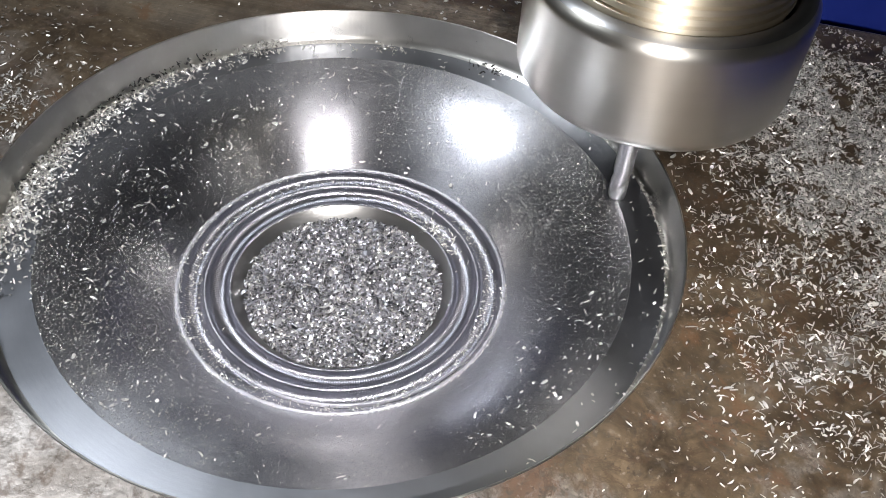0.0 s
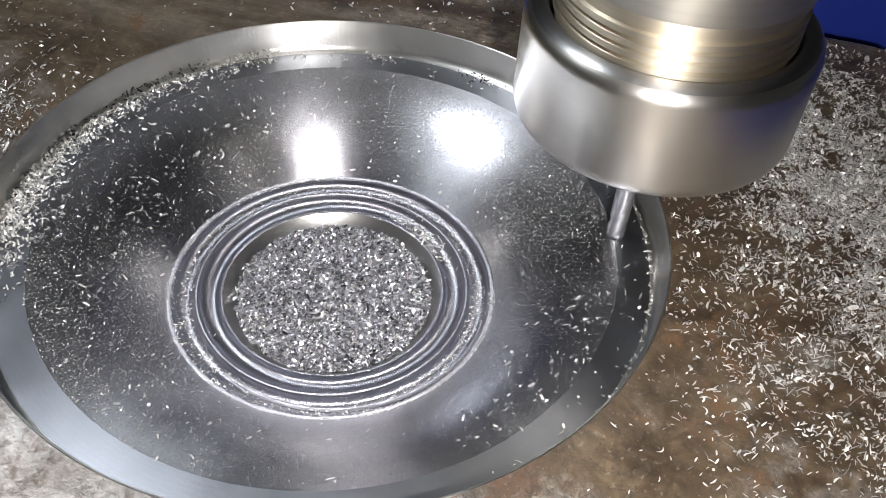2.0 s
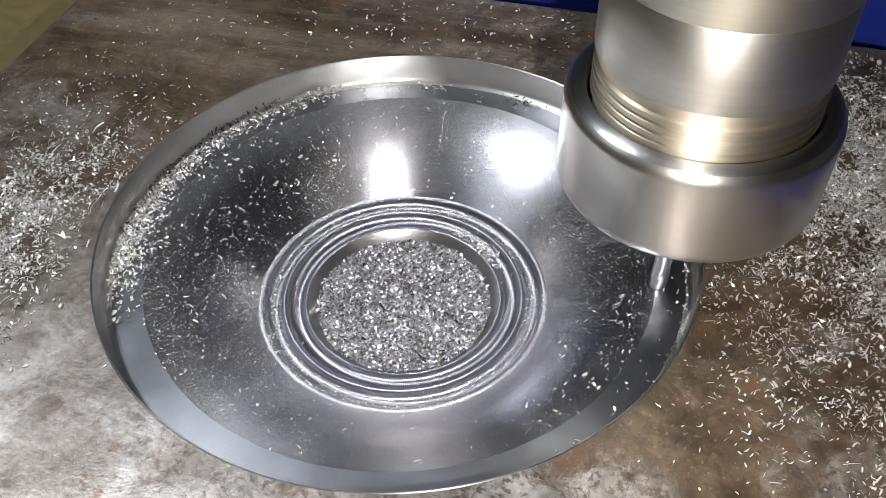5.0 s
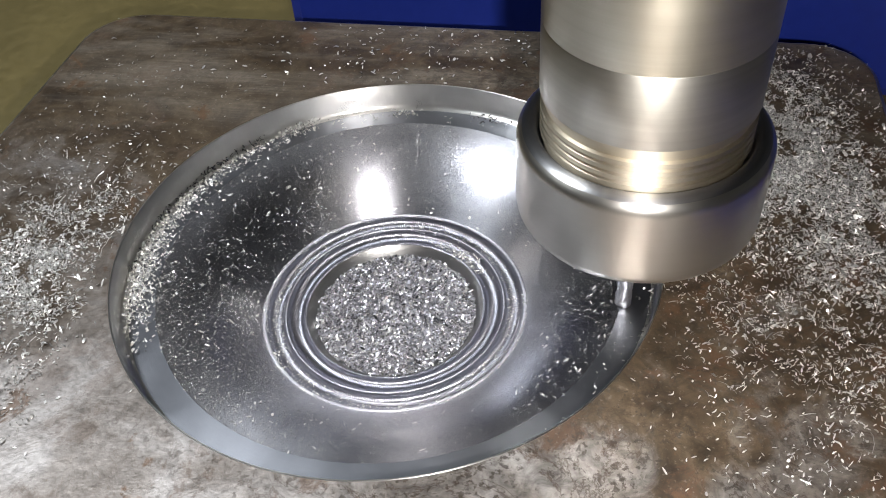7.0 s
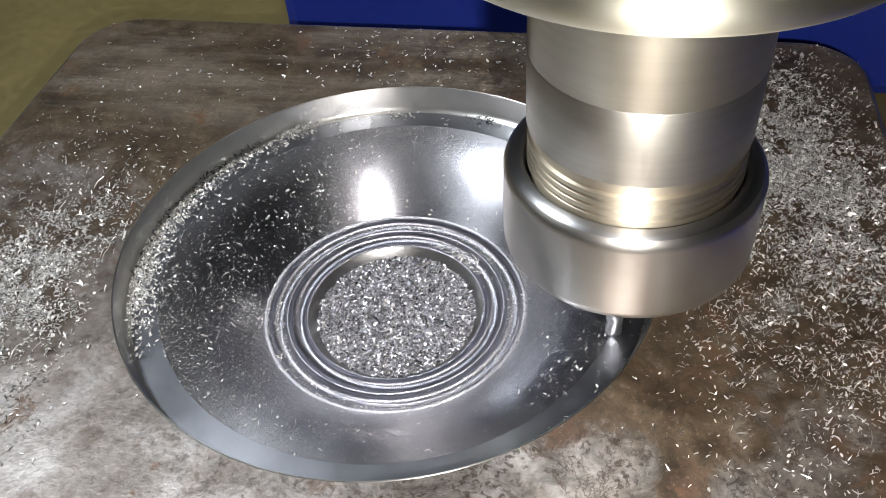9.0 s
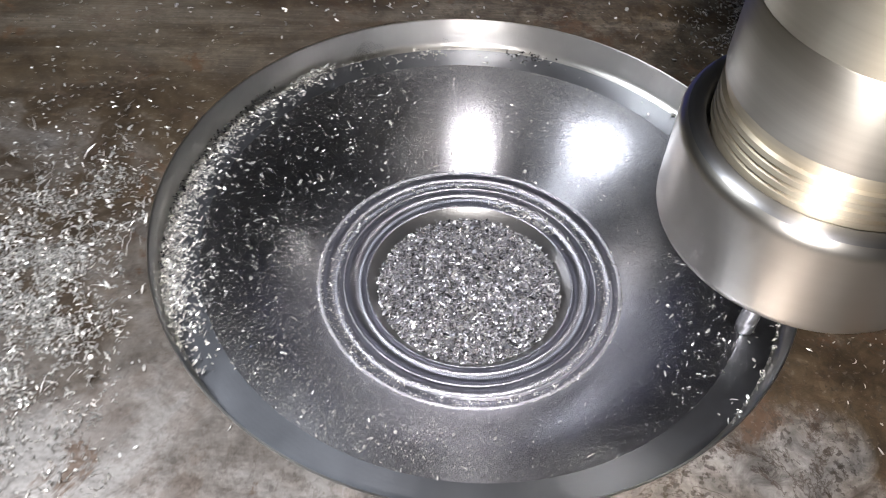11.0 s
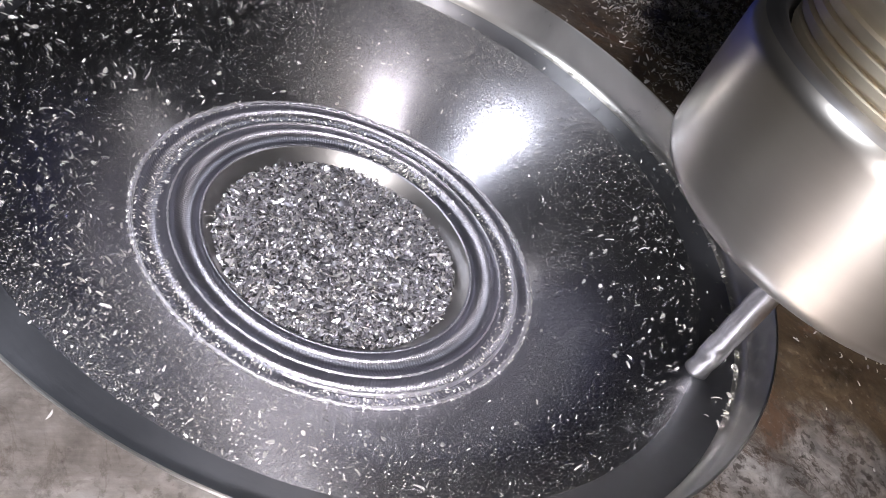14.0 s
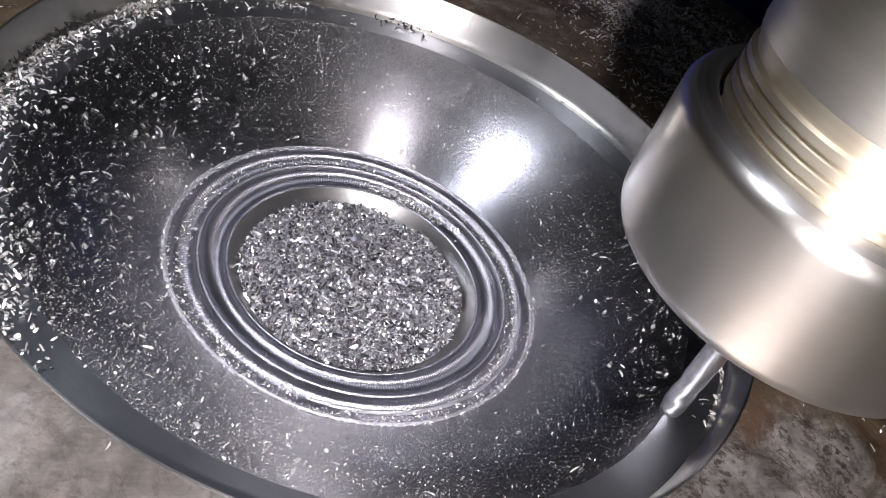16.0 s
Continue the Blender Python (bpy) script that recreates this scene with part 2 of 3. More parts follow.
CARBIDE = turned("bright_carbide", (0.85, 0.85, 0.86), (0.65, 0.65, 0.67), 0.3, 80, 0.4)
CHIP = chip_metal("steel_chip", (0.30, 0.30, 0.295), (0.74, 0.73, 0.71), 0.36, 0.55)
CHIP_DRIFT = chip_metal("dry_steel_chip", (0.20, 0.20, 0.19), (0.52, 0.51, 0.49), 0.40, 0.5, (0.66, 0.65, 0.62))
CHIP_LOOSE = chip_metal("loose_steel_chip", (0.24, 0.23, 0.22), (0.58, 0.565, 0.53), 0.38, 0.5, (0.80, 0.78, 0.74))
# near-black chips: the shade at the wall's foot is in their colour
CHIP_SHADED = chip_metal("shaded_dark_chip", (0.012, 0.012, 0.014), (0.05, 0.05, 0.052), 0.35, 0.6, (0.12, 0.12, 0.12))
CHIP_BED = chip_metal("packed_steel_chip", (0.02, 0.02, 0.024), (0.60, 0.595, 0.65), 0.34, 0.75)
BLUE = painted("blue_machine_paint", (0.012, 0.028, 0.24), 0.4)
OLIVE = painted("olive_paint", (0.19, 0.150, 0.055), 0.5, 0.4)
HEADPAINT = painted("grey_head_paint", (0.20, 0.20, 0.19), 0.5)
WALLPAINT = painted("workshop_wall_paint", (0.42, 0.42, 0.41), 0.8)
FLOORPAINT = painted("workshop_floor", (0.18, 0.17, 0.16), 0.7)
CEILPAINT = painted("ceiling_paint", (0.75, 0.75, 0.73), 0.8)


# ---- mesh helpers ----
def mesh_from(name, verts, faces, mat, smooth=False):
    me = bpy.data.meshes.new(name)
    me.from_pydata([tuple(v) for v in verts], [], faces)
    me.materials.append(mat)
    if smooth:
        me.polygons.foreach_set("use_smooth", [True] * len(me.polygons))
    me.update()
    return me


def part(name, me, parent=None, label="", kind=""):
    ob = new(name, me)
    if parent is not None:
        ob.parent = parent
    return tagged(ob, label=label, kind=kind)


def lathe(name, profile, mat, seg=192, smooth=True, sharp=35):
    """A surface turned round z from a profile of (radius, height)."""
    verts, faces = [], []
    for r, z in profile:
        for k in range(seg):
            a = 2 * math.pi * k / seg
            verts.append((r * math.cos(a), r * math.sin(a), z))
    for i in range(len(profile) - 1):
        for k in range(seg):
            a, b = i * seg + k, i * seg + (k + 1) % seg
            faces.append((a, b, b + seg, a + seg))
    me = mesh_from(name, verts, faces, mat, smooth)
    if smooth:
        me.set_sharp_from_angle(angle=radians(sharp))
    return me


def arc(cr, cz, rad, a0, a1, steps=8):
    return [(cr + rad * math.cos(radians(a0 + (a1 - a0) * i / steps)), cz + rad * math.sin(radians(a0 + (a1 - a0) * i / steps))) for i in range(steps + 1)]


def box(name, size, centre, mat, bev=0.004):
    bm = bmesh.new()
    bmesh.ops.create_cube(bm, size=1.0)
    for v in bm.verts:
        v.co = Vector((v.co.x * size[0] + centre[0], v.co.y * size[1] + centre[1], v.co.z * size[2] + centre[2]))
    if bev:
        bmesh.ops.bevel(bm, geom=bm.edges[:], offset=bev, segments=2, affect="EDGES", profile=0.5)
    me = bpy.data.meshes.new(name)
    bm.to_mesh(me)
    bm.free()
    me.materials.append(mat)
    return me


# ---- the place around ----
def setting():
    tagged(part("floor", box("floor", (5, 5, 0.1), (0, 0, -0.95), FLOORPAINT, 0)), "grey concrete workshop floor", "floor", kind="structure")
    tagged(part("ceiling", box("ceiling", (5, 5, 0.1), (0, 0, 2.65), CEILPAINT, 0)), "plain pale workshop ceiling", "ceiling", kind="structure")
    for name, s, c in (("wall_north", (5, 0.1, 3.5), (0, 2.55, 0.85)), ("wall_south", (5, 0.1, 3.5), (0, -2.55, 0.85)),
                       ("wall_east", (0.1, 5.2, 3.5), (2.55, 0, 0.85)), ("wall_west", (0.1, 5.2, 3.5), (-2.55, 0, 0.85))):
        tagged(part(name, box(name, s, c, WALLPAINT, 0)), "plain grey workshop wall", "wall", kind="structure")
    bed = tagged(new("machine_bed"), "olive painted machine bed under the steel plate", "machine")
    bed.matrix_world = pose(0, 0, 0, 0, 0, -14.8)
    part("bed_top", box("bed_top", (1.5, 1.1, 0.06), (-0.1, -0.02, -0.084), OLIVE, 0.01), bed)
    part("bed_base", box("bed_base", (1.1, 0.8, 0.76), (-0.1, -0.02, -0.514), OLIVE, 0.01), bed)
    col = tagged(new("machine_column"), "deep blue painted machine column behind the plate", "machine")
    col.matrix_world = pose(0, 0, 0, 0, 0, -14.8)
    part("column_base", box("column_base", (0.62, 0.10, 0.10), (0.21, 0.235, -0.003), BLUE, 0.008), col)
    part("column_side", box("column_side", (0.08, 0.42, 0.02), (0.285, -0.03, -0.0445), BLUE, 0.008), col)


# ---- the steel plate with its milled dish ----
PLATE_TURN = -14.8
U0, U1, V0, V1, CORNER, THICK = -0.186, 0.190, -0.20, 0.151, 0.028, 0.052
R_WALL, Z_SHELF, R_SHELF, R_RING, Z_RING = 0.100, -0.0118, 0.0873, 0.0514, -0.0355
BULGE = 0.0045
FILLET = 0.0024


def outline(a, inset=0.0):
    """Where the way out from the dish's middle at angle a meets the plate's rounded outline."""
    d = Vector((math.cos(a), math.sin(a)))
    lo, hi = 0.0, 0.5
    for _ in range(40):
        m = (lo + hi) / 2
        x, y = d * m
        cx, cy = (U0 + U1) / 2, (V0 + V1) / 2
        hx, hy = (U1 - U0) / 2 - inset, (V1 - V0) / 2 - inset
        c = CORNER - inset
        qx, qy = abs(x - cx) - hx + c, abs(y - cy) - hy + c
        out = math.hypot(max(qx, 0), max(qy, 0)) + min(max(qx, qy), 0) - c
        lo, hi = (m, hi) if out < 0 else (lo, m)
    return d * lo


def steel_plate():
    plate = tagged(new("steel_plate"), "thick rusty steel plate with a round milled dish in it", "steel plate")
    plate.matrix_world = pose(0, 0, 0, 0, 0, PLATE_TURN)
    seg = 360
    rings = [[(R_WALL * math.cos(2 * math.pi * k / seg), R_WALL * math.sin(2 * math.pi * k / seg), 0.0) for k in range(seg)]]
    for inset, z in ((0.0022, 0.0), (0.0007, -0.0006), (0.0, -0.0022), (0.0, -THICK)):
        ring = []
        for k in range(seg):
            x, y = outline(2 * math.pi * k / seg, inset)
            ring.append((x, y, z))
        rings.append(ring)
    verts = [v for r in rings for v in r]
    faces = [(i * seg + k, i * seg + seg + k, i * seg + seg + (k + 1) % seg, i * seg + (k + 1) % seg) for i in range(len(rings) - 1) for k in range(seg)]
    faces.append(tuple(range((len(rings) - 1) * seg, len(rings) * seg))[::-1])
    body = mesh_from("plate_body", verts, faces, RUST)
    body.materials.append(WORN)
    for poly in body.polygons:
        poly.material_index = 1 if seg <= poly.index < 3 * seg else 0
    part("plate_body", body, plate, "brown rusted and bare grey steel top, its edge rubbed bright")
    # the pocket: a burr at the lip, upright wall, shelf, cone, two round grooves, well
    wall = [(R_WALL + 0.0006, 0.0), (R_WALL + 0.0004, 0.00025), (R_WALL, 0.0001), (R_WALL - 0.0002, -0.0004), (R_WALL - 0.0003, -0.0030), (R_WALL - 0.0004, -0.0032)]
    foot = arc(R_WALL - 0.0006 - FILLET, Z_SHELF + FILLET, FILLET, 0, -90, 10)
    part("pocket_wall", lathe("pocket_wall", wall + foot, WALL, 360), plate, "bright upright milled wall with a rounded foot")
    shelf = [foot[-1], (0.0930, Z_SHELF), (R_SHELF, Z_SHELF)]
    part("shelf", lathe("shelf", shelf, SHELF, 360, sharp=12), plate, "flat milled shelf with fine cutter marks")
    cone = []
    for i in range(41):
        f = i / 40
        r = R_SHELF + (R_RING + 0.0008 - R_SHELF) * f
        z = Z_SHELF + (Z_RING + 0.0004 - Z_SHELF) * f + BULGE * math.sin(math.pi * f)
        cone.append((r, z))
    part("dish_cone", lathe("dish_cone", cone, DISH, 360), plate, "smooth dark shining milled cone")
    # crests (radius, height) with a round-bottomed groove between each two
    crests = ((R_RING - 0.0003, Z_RING + 0.0007), (0.0432, Z_RING + 0.0002), (0.0355, Z_RING - 0.0008))
    for name, (ro, zo), (ri, zi), depth in (("outer_groove", *crests[:2], 0.0036), ("inner_groove", *crests[1:], 0.0032)):
        line, crest = [], 0.00045
        for i in range(37):
            f = i / 36
            r = ro + (ri - ro) * f
            edge = min(ro - r, r - ri)
            if edge < crest:
                dip = crest * 0.6 * (1 - math.cos(0.5 * math.pi * edge / crest))
            else:
                g = (edge - crest) / ((ro - ri) / 2 - crest)
                dip = crest * 0.6 + (depth - crest * 0.6) * (1 - (1 - g) ** 2) ** 0.5
            line.append((r, zo + (zi - zo) * f - dip))
        if name == "outer_groove":
            line = [(R_RING + 0.0008, Z_RING + 0.0004), (R_RING + 0.0004, Z_RING + 0.0005)] + line
        else:
            line += [(0.0352, Z_RING - 0.0009), (0.0349, Z_RING - 0.0012)]
        part(name, lathe(name, line, GROOVE, 360, sharp=80), plate, "round-bottomed milled ring groove")
    # torn burrs along the crests, uneven in height and breadth
    for name, r, z, size in (("outer_crest", R_RING + 0.0001, Z_RING + 0.0005, 0.00050), ("middle_crest", 0.0432, Z_RING + 0.0001, 0.00026), ("inner_crest", 0.0354, Z_RING - 0.0010, 0.00018)):
        verts, faces, seg, ways = [], [], 900, 9
        for k in range(seg):
            a = 2 * math.pi * k / seg
            c, d = math.cos(a), math.sin(a)
            rough = 1.0 + 0.55 * noise.noise((c * 60, d * 60, size * 9e4)) + 0.25 * noise.noise((c * 260, d * 260, 3.0))
            off = r + size * 0.5 * noise.noise((c * 35, d * 35, 7.0))
            for i in range(ways):
                b = radians(-10 + 200 * i / (ways - 1))
                rr, zz = off + size * rough * math.cos(b), z + size * 0.8 * max(0.3, rough) * math.sin(b)
                verts.append((rr * c, rr * d, zz))
        for k in range(seg):
            for i in range(ways - 1):
                m, q = k * ways + i, (k + 1) % seg * ways + i
                faces.append((m, q, q + 1, m + 1))
        part(name, mesh_from(name, verts, faces, BURR, True), plate, "thin bright burred crest")
    # the cutter's run-in: a low ridge that winds from the outer crest to the middle one
    verts, faces = [], []
    for i in range(81):
        f = i / 80
        az, rr = radians(15 - 130 * f), 0.0500 - 0.0046 * f
        high = 0.0015 * math.sin(math.pi * f) ** 0.6
        for k in range(7):
            c = math.cos(math.pi * k / 6)
            verts.append(((rr + 0.0004 * c) * math.cos(az), (rr + 0.0004 * c) * math.sin(az), Z_RING - 0.0029 + high * (1 - c * c) ** 0.5))
    for i in range(80):
        for k in range(6):
            a = i * 7 + k
            faces.append((a, a + 1, a + 8, a + 7))
    part("winding_ridge", mesh_from("winding_ridge", verts, faces, BURR, True), plate, "low winding cutter ridge")
    well = [(0.0349, Z_RING - 0.0012), (0.0345, Z_RING - 0.0017), (0.0321, -0.0402), (0.0314, -0.0418), (0.02, -0.0418), (0.0005, -0.0418)]
    part("well", lathe("well", well, WELL, 240), plate, "round milled well")
    return plate


# ---- the spindle ----
def spiral_tool(name, r, z0, z1, mat, flutes=2, turns=1.6, seg=40):
    """An end mill: a fluted tip that runs out into a plain shank."""
    verts, faces = [], []
    steps = 60
    for i in range(steps + 1):
        z = z0 + (z1 - z0) * i / steps
        fl = max(0.0, 1.0 - max(0.0, (z - z0 - 0.009)) / 0.006)
        for k in range(seg):
            a = 2 * math.pi * k / seg
            w = math.cos(flutes * (a - 2 * math.pi * turns * (z - z0) / 0.03))
            rad = r * (1 - 0.14 * fl * max(0.0, w) ** 1.5)
            verts.append((rad * math.cos(a), rad * math.sin(a), z))
    for i in range(steps):
        for k in range(seg):
            a, b = i * seg + k, i * seg + (k + 1) % seg
            faces.append((a, b, b + seg, a + seg))
    faces.append(tuple(range(seg))[::-1])
    return mesh_from(name, verts, faces, mat, True)


def spindle():
    s = tagged(new("milling_spindle"), "spinning milling spindle with a steel nut and small end mill", "milling spindle")
    nut = [(0.004, 0.0352), (0.0300, 0.0350)] + arc(0.0325, 0.0400, 0.0050, -90, 0, 7) + arc(0.0329, 0.0628, 0.0046, 0, 50, 5)
    part("clamping_nut", lathe("clamping_nut", nut, TURNED), s, "bright turned steel clamping nut")
    # upper rim split off so its dark ceiling reflection can be painted
    rim = arc(0.0329, 0.0628, 0.0046, 50, 90, 5) + arc(0.0328, 0.0662, 0.0012, 90, 180, 4) + [(0.0315, 0.0645), (0.0314, 0.0560), (0.0290, 0.0560)]
    part("nut_rim", lathe("nut_rim", rim, RIM), s, "rounded upper rim, coloured dark for the ceiling it reflects")
    thread = [(0.0290, 0.0560), (0.0296, 0.0640)]
    for i in range(4):
        z = 0.0672 + i * 0.0026
        thread += [(0.0306, z - 0.0009), (0.0306, z + 0.0006), (0.0296, z + 0.0010), (0.0296, z + 0.0014)]
    thread += [(0.0306, 0.0788), (0.0307, 0.0800)]
    part("thread", lathe("thread", thread, BRASSY), s, "straw-coloured fine screw thread")
    part("quill", lathe("quill", [(0.0307, 0.0800), (0.0309, 0.0803), (0.0309, 0.1020), (0.0307, 0.1024)], QUILL), s, "bright ground steel quill")
    # upper band of the quill, its tan reflection painted in
    part("quill_collar", lathe("quill_collar", [(0.0307, 0.1024), (0.0309, 0.1027), (0.0309, 0.1420)], TAN_REFLECTION), s, "upper quill with a tan reflection put into its colour")
    fl = [(0.0310, 0.1395), (0.0540, 0.1395)] + arc(0.0570, 0.1440, 0.0045, -90, 60, 8) + [(0.0575, 0.1520), (0.0540, 0.1600), (0.0360, 0.1680), (0.0360, 0.34), (0.0, 0.34)]
    part("flange", lathe("flange", fl, FLANGE), s, "pale rounded spindle flange")
    part("head_housing", box("head_housing", (0.22, 0.37, 0.24), (0.020, 0.115, 0.335), HEADPAINT, 0.012), s, "grey painted machine head over the quill")
    tool = part("end_mill", spiral_tool("end_mill", 0.0029, Z_SHELF + 0.0002, 0.040, CARBIDE), s, "small bright fluted end mill")
    return s, tool


# ---- the torch that travels with the viewer ----
def torch():
    t = tagged(new("hand_torch"), "small black hand torch with one white diode, lit", "torch")
    part("housing", lathe("housing", [(0.0072, 0.0), (0.0080, 0.0), (0.0084, 0.0006), (0.0084, 0.0125), (0.0076, 0.0135), (0.0, 0.0135)], TORCH_BODY, 48), t)
    part("reflector", lathe("reflector", [(0.0072, 0.0), (0.0064, 0.0022), (0.0, 0.0022)], CARBIDE, 48), t)
    part("led", lathe("led", [(0.0058, 0.0021), (0.0054, 0.0016), (0.0, 0.0016)], TORCH_GLOW, 32), t, "glowing white diode")
    return t


# ---- chips ----
def chips(name, places, label, length, width, curl=1.0, tilt=0.5, seed=1, mat=None, lift=0.0):
    """Loose curled cuttings, each a short bent strip, at places of (x, y, z, nx, ny, nz)."""
    g = np.random.default_rng(seed)
    n = len(places)
    P = np.asarray(places, float)
    nor = P[:, 3:] / np.linalg.norm(P[:, 3:], axis=1, keepdims=True)
    nor = nor + g.normal(0, tilt, (n, 3))
    nor /= np.linalg.norm(nor, axis=1, keepdims=True)
    side = np.cross(nor, g.normal(0, 1, (n, 3)))
    side /= np.linalg.norm(side, axis=1, keepdims=True)
    third = np.cross(nor, side)
    L = length * np.exp(g.normal(0, 0.4, n))
    W = width * np.exp(g.normal(0, 0.35, n))
    K = curl * g.uniform(0.2, 1.6, n)
    verts = np.zeros((n, 8, 3))
    for i in range(4):
        a = (i / 3 - 0.5)
        along = a * L
        up = (0.25 - a * a) * L * K * 0.5
        w = W * (0.55 if i in (0, 3) else 1.0)
        mid = P[:, :3] + side * along[:, None] + nor * (up + lift + 0.15 * W)[:, None]
        verts[:, 2 * i] = mid - third * (w / 2)[:, None]
        verts[:, 2 * i + 1] = mid + third * (w / 2)[:, None]
    me = bpy.data.meshes.new(name)
    base = (np.arange(n) * 8)[:, None]
    quads = np.concatenate([base + np.array([2 * i, 2 * i + 1, 2 * i + 3, 2 * i + 2]) for i in range(3)], 1).reshape(-1, 4)
    me.vertices.add(n * 8)
    me.vertices.foreach_set("co", verts.ravel())
    me.loops.add(quads.size)
    me.loops.foreach_set("vertex_index", quads.ravel().astype(np.int32))
    me.polygons.add(len(quads))
    me.polygons.foreach_set("loop_start", (np.arange(len(quads)) * 4).astype(np.int32))
    me.update()
    me.materials.append(mat or CHIP)
    me.validate()
    ob = new(name, me)
    return tagged(ob, label, "metal chips", kind="stuff")


def on_plate(g, n, centre, spread, turn=0.0):
    out = []
    while len(out) < n:
        a, b = g.normal(0, spread[0]), g.normal(0, spread[1])
        x = centre[0] + a * math.cos(turn) - b * math.sin(turn)
        y = centre[1] + a * math.sin(turn) + b * math.cos(turn)
        u, v = Matrix.Rotation(radians(-PLATE_TURN), 2) @ Vector((x, y))
        if math.hypot(x, y) > R_WALL + 0.001 and U0 + 0.003 < u < U1 - 0.003 and V0 + 0.003 < v < V1 - 0.003:
            out.append((x, y, 0.0003, 0, 0, 1))
    return out


def heaped(g, n, centre, spread, turn=0.0, grain=150.0, high=0.0022):
    """Places in a drift that gathers in small clumps."""
    out = []
    while len(out) < n:
        for x, y, z, *up in on_plate(g, n, centre, spread, turn):
            lump = noise.noise((x * grain, y * grain, 0.5)) + 0.6 * noise.noise((x * grain * 2.7, y * grain * 2.7, 4.0))
            if g.random() < 0.42 + 0.75 * lump:
                out.append((x, y, z + max(0.0, lump) * high * g.random(), *up))
    return out[:n]


def dish_at(r, a):
    """The place and the normal on the dish at a radius and an angle."""
    x, y = r * math.cos(a), r * math.sin(a)
    if r > R_SHELF:
        return (x, y, Z_SHELF + 0.0003, 0, 0, 1)
    f = (R_SHELF - r) / (R_SHELF - R_RING)
    z = Z_SHELF + (Z_RING - Z_SHELF) * f + BULGE * math.sin(math.pi * f) + 0.0003
    rise = (Z_SHELF - Z_RING - BULGE * math.pi * math.cos(math.pi * f)) / (R_SHELF - R_RING)
    return (x, y, z, -rise * math.cos(a), -rise * math.sin(a), 1.0)


def all_chips():
    g = np.random.default_rng(7)
    heap = heaped(g, 17500, (0.160, 0.030), (0.019, 0.040), radians(8))
    chips("chip_drift", heap, "clumped drift of grey steel cuttings on the plate", 0.0012, 0.00050, 1.0, 0.6, 1, CHIP_DRIFT)
    flakes = heaped(g, 420, (0.156, 0.015), (0.020, 0.048), radians(8))
    chips("loose_chips", flakes, "bright flat steel flakes on the drift", 0.0017, 0.0009, 0.7, 0.5, 15, CHIP)
    loose = heaped(g, 5200, (0.140, -0.034), (0.025, 0.044), 0.0, 90.0, 0.0003)
    chips("loose_chips", loose, "scattered steel cuttings on brown rust", 0.0012, 0.00036, 0.8, 0.45, 2, CHIP_LOOSE)
    hairs = on_plate(g, 420, (0.148, -0.01), (0.022, 0.055))
    chips("loose_chips", hairs, "long hair-thin steel cuttings over the drift", 0.0042, 0.00016, 1.6, 0.3, 14, CHIP_DRIFT)
    west = heaped(g, 8600, (-0.134, -0.002), (0.020, 0.030), radians(-14), 110.0, 0.0010) + on_plate(g, 320, (-0.11, 0.08), (0.03, 0.04))
    west = [p for p in west if not (p[1] < 0.012 and math.hypot(p[0], p[1]) < 0.107 + 0.02 * max(0.0, -0.02 - p[1]) / 0.04)]
    chips("chip_drift", west, "drift of grey steel cuttings beside the dish", 0.0011, 0.00042, 1.0, 0.5, 3, CHIP_DRIFT)
    shine = heaped(g, 380, (-0.128, 0.000), (0.018, 0.030), radians(-14), 110.0, 0.0012)
    chips("loose_chips", shine, "bright steel cuttings on the drift beside the dish", 0.0014, 0.0006, 0.8, 0.5, 17)
    strands = on_plate(g, 90, (-0.125, 0.015), (0.015, 0.025))
    chips("loose_chips", strands, "long hair-thin steel cuttings beside the dish", 0.0045, 0.00020, 1.4, 0.3, 16)
    far = on_plate(g, 300, (0.05, 0.13), (0.08, 0.02))
    chips("loose_chips", far, "few steel cuttings along the plate's far edge", 0.0015, 0.0006, 0.8, 0.4, 4)
    ledge = []
    for _ in range(1350):
        a = min(g.normal(radians(152), radians(22)), radians(g.uniform(165, 196)))
        ledge.append(dish_at(R_WALL - 0.002 - abs(g.normal(0, 0.0042)), a))
    for _ in range(1050):
        x, y, z, *up = dish_at(R_WALL - 0.0016 - abs(g.normal(0, 0.0052)), g.normal(radians(178), radians(9)))
        ledge.append((x, y, z + g.uniform(0, 0.0018) * (math.hypot(x, y) > 0.094), *up))
    for _ in range(90):
        ledge.append(dish_at(g.uniform(0.0885, 0.0985), g.uniform(radians(-60), radians(170))))
    for _ in range(160):
        ledge.append(dish_at(R_WALL - 0.0022 - abs(g.normal(0, 0.0006)), g.uniform(radians(-60), radians(30))))
    chips("shelf_chips", ledge, "steel cuttings lying along the shelf", 0.0012, 0.00045, 1.0, 0.5, 5)
    clump = []
    for _ in range(260):
        x, y, z, *up = dish_at(R_WALL - 0.0022 - abs(g.normal(0, 0.0022)), g.normal(radians(113), radians(2.6)))
        clump.append((x, y, z + g.uniform(0, 0.003), *up))
    for _ in range(60):
        clump.append(dish_at(R_WALL - 0.004 - abs(g.normal(0, 0.002)), g.normal(radians(84), radians(2.0))))
    chips("shelf_chips", clump, "small clumps of grey cuttings at the wall's foot", 0.0012, 0.00045, 1.0, 0.8, 18, CHIP_DRIFT)
    # cuttings coloured near black to paint the shade along the wall's foot
    shaded_foot = []
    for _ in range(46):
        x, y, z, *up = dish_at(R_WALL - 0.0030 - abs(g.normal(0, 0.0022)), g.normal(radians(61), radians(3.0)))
        shaded_foot.append((x, y, z + g.uniform(0, 0.0015), *up))
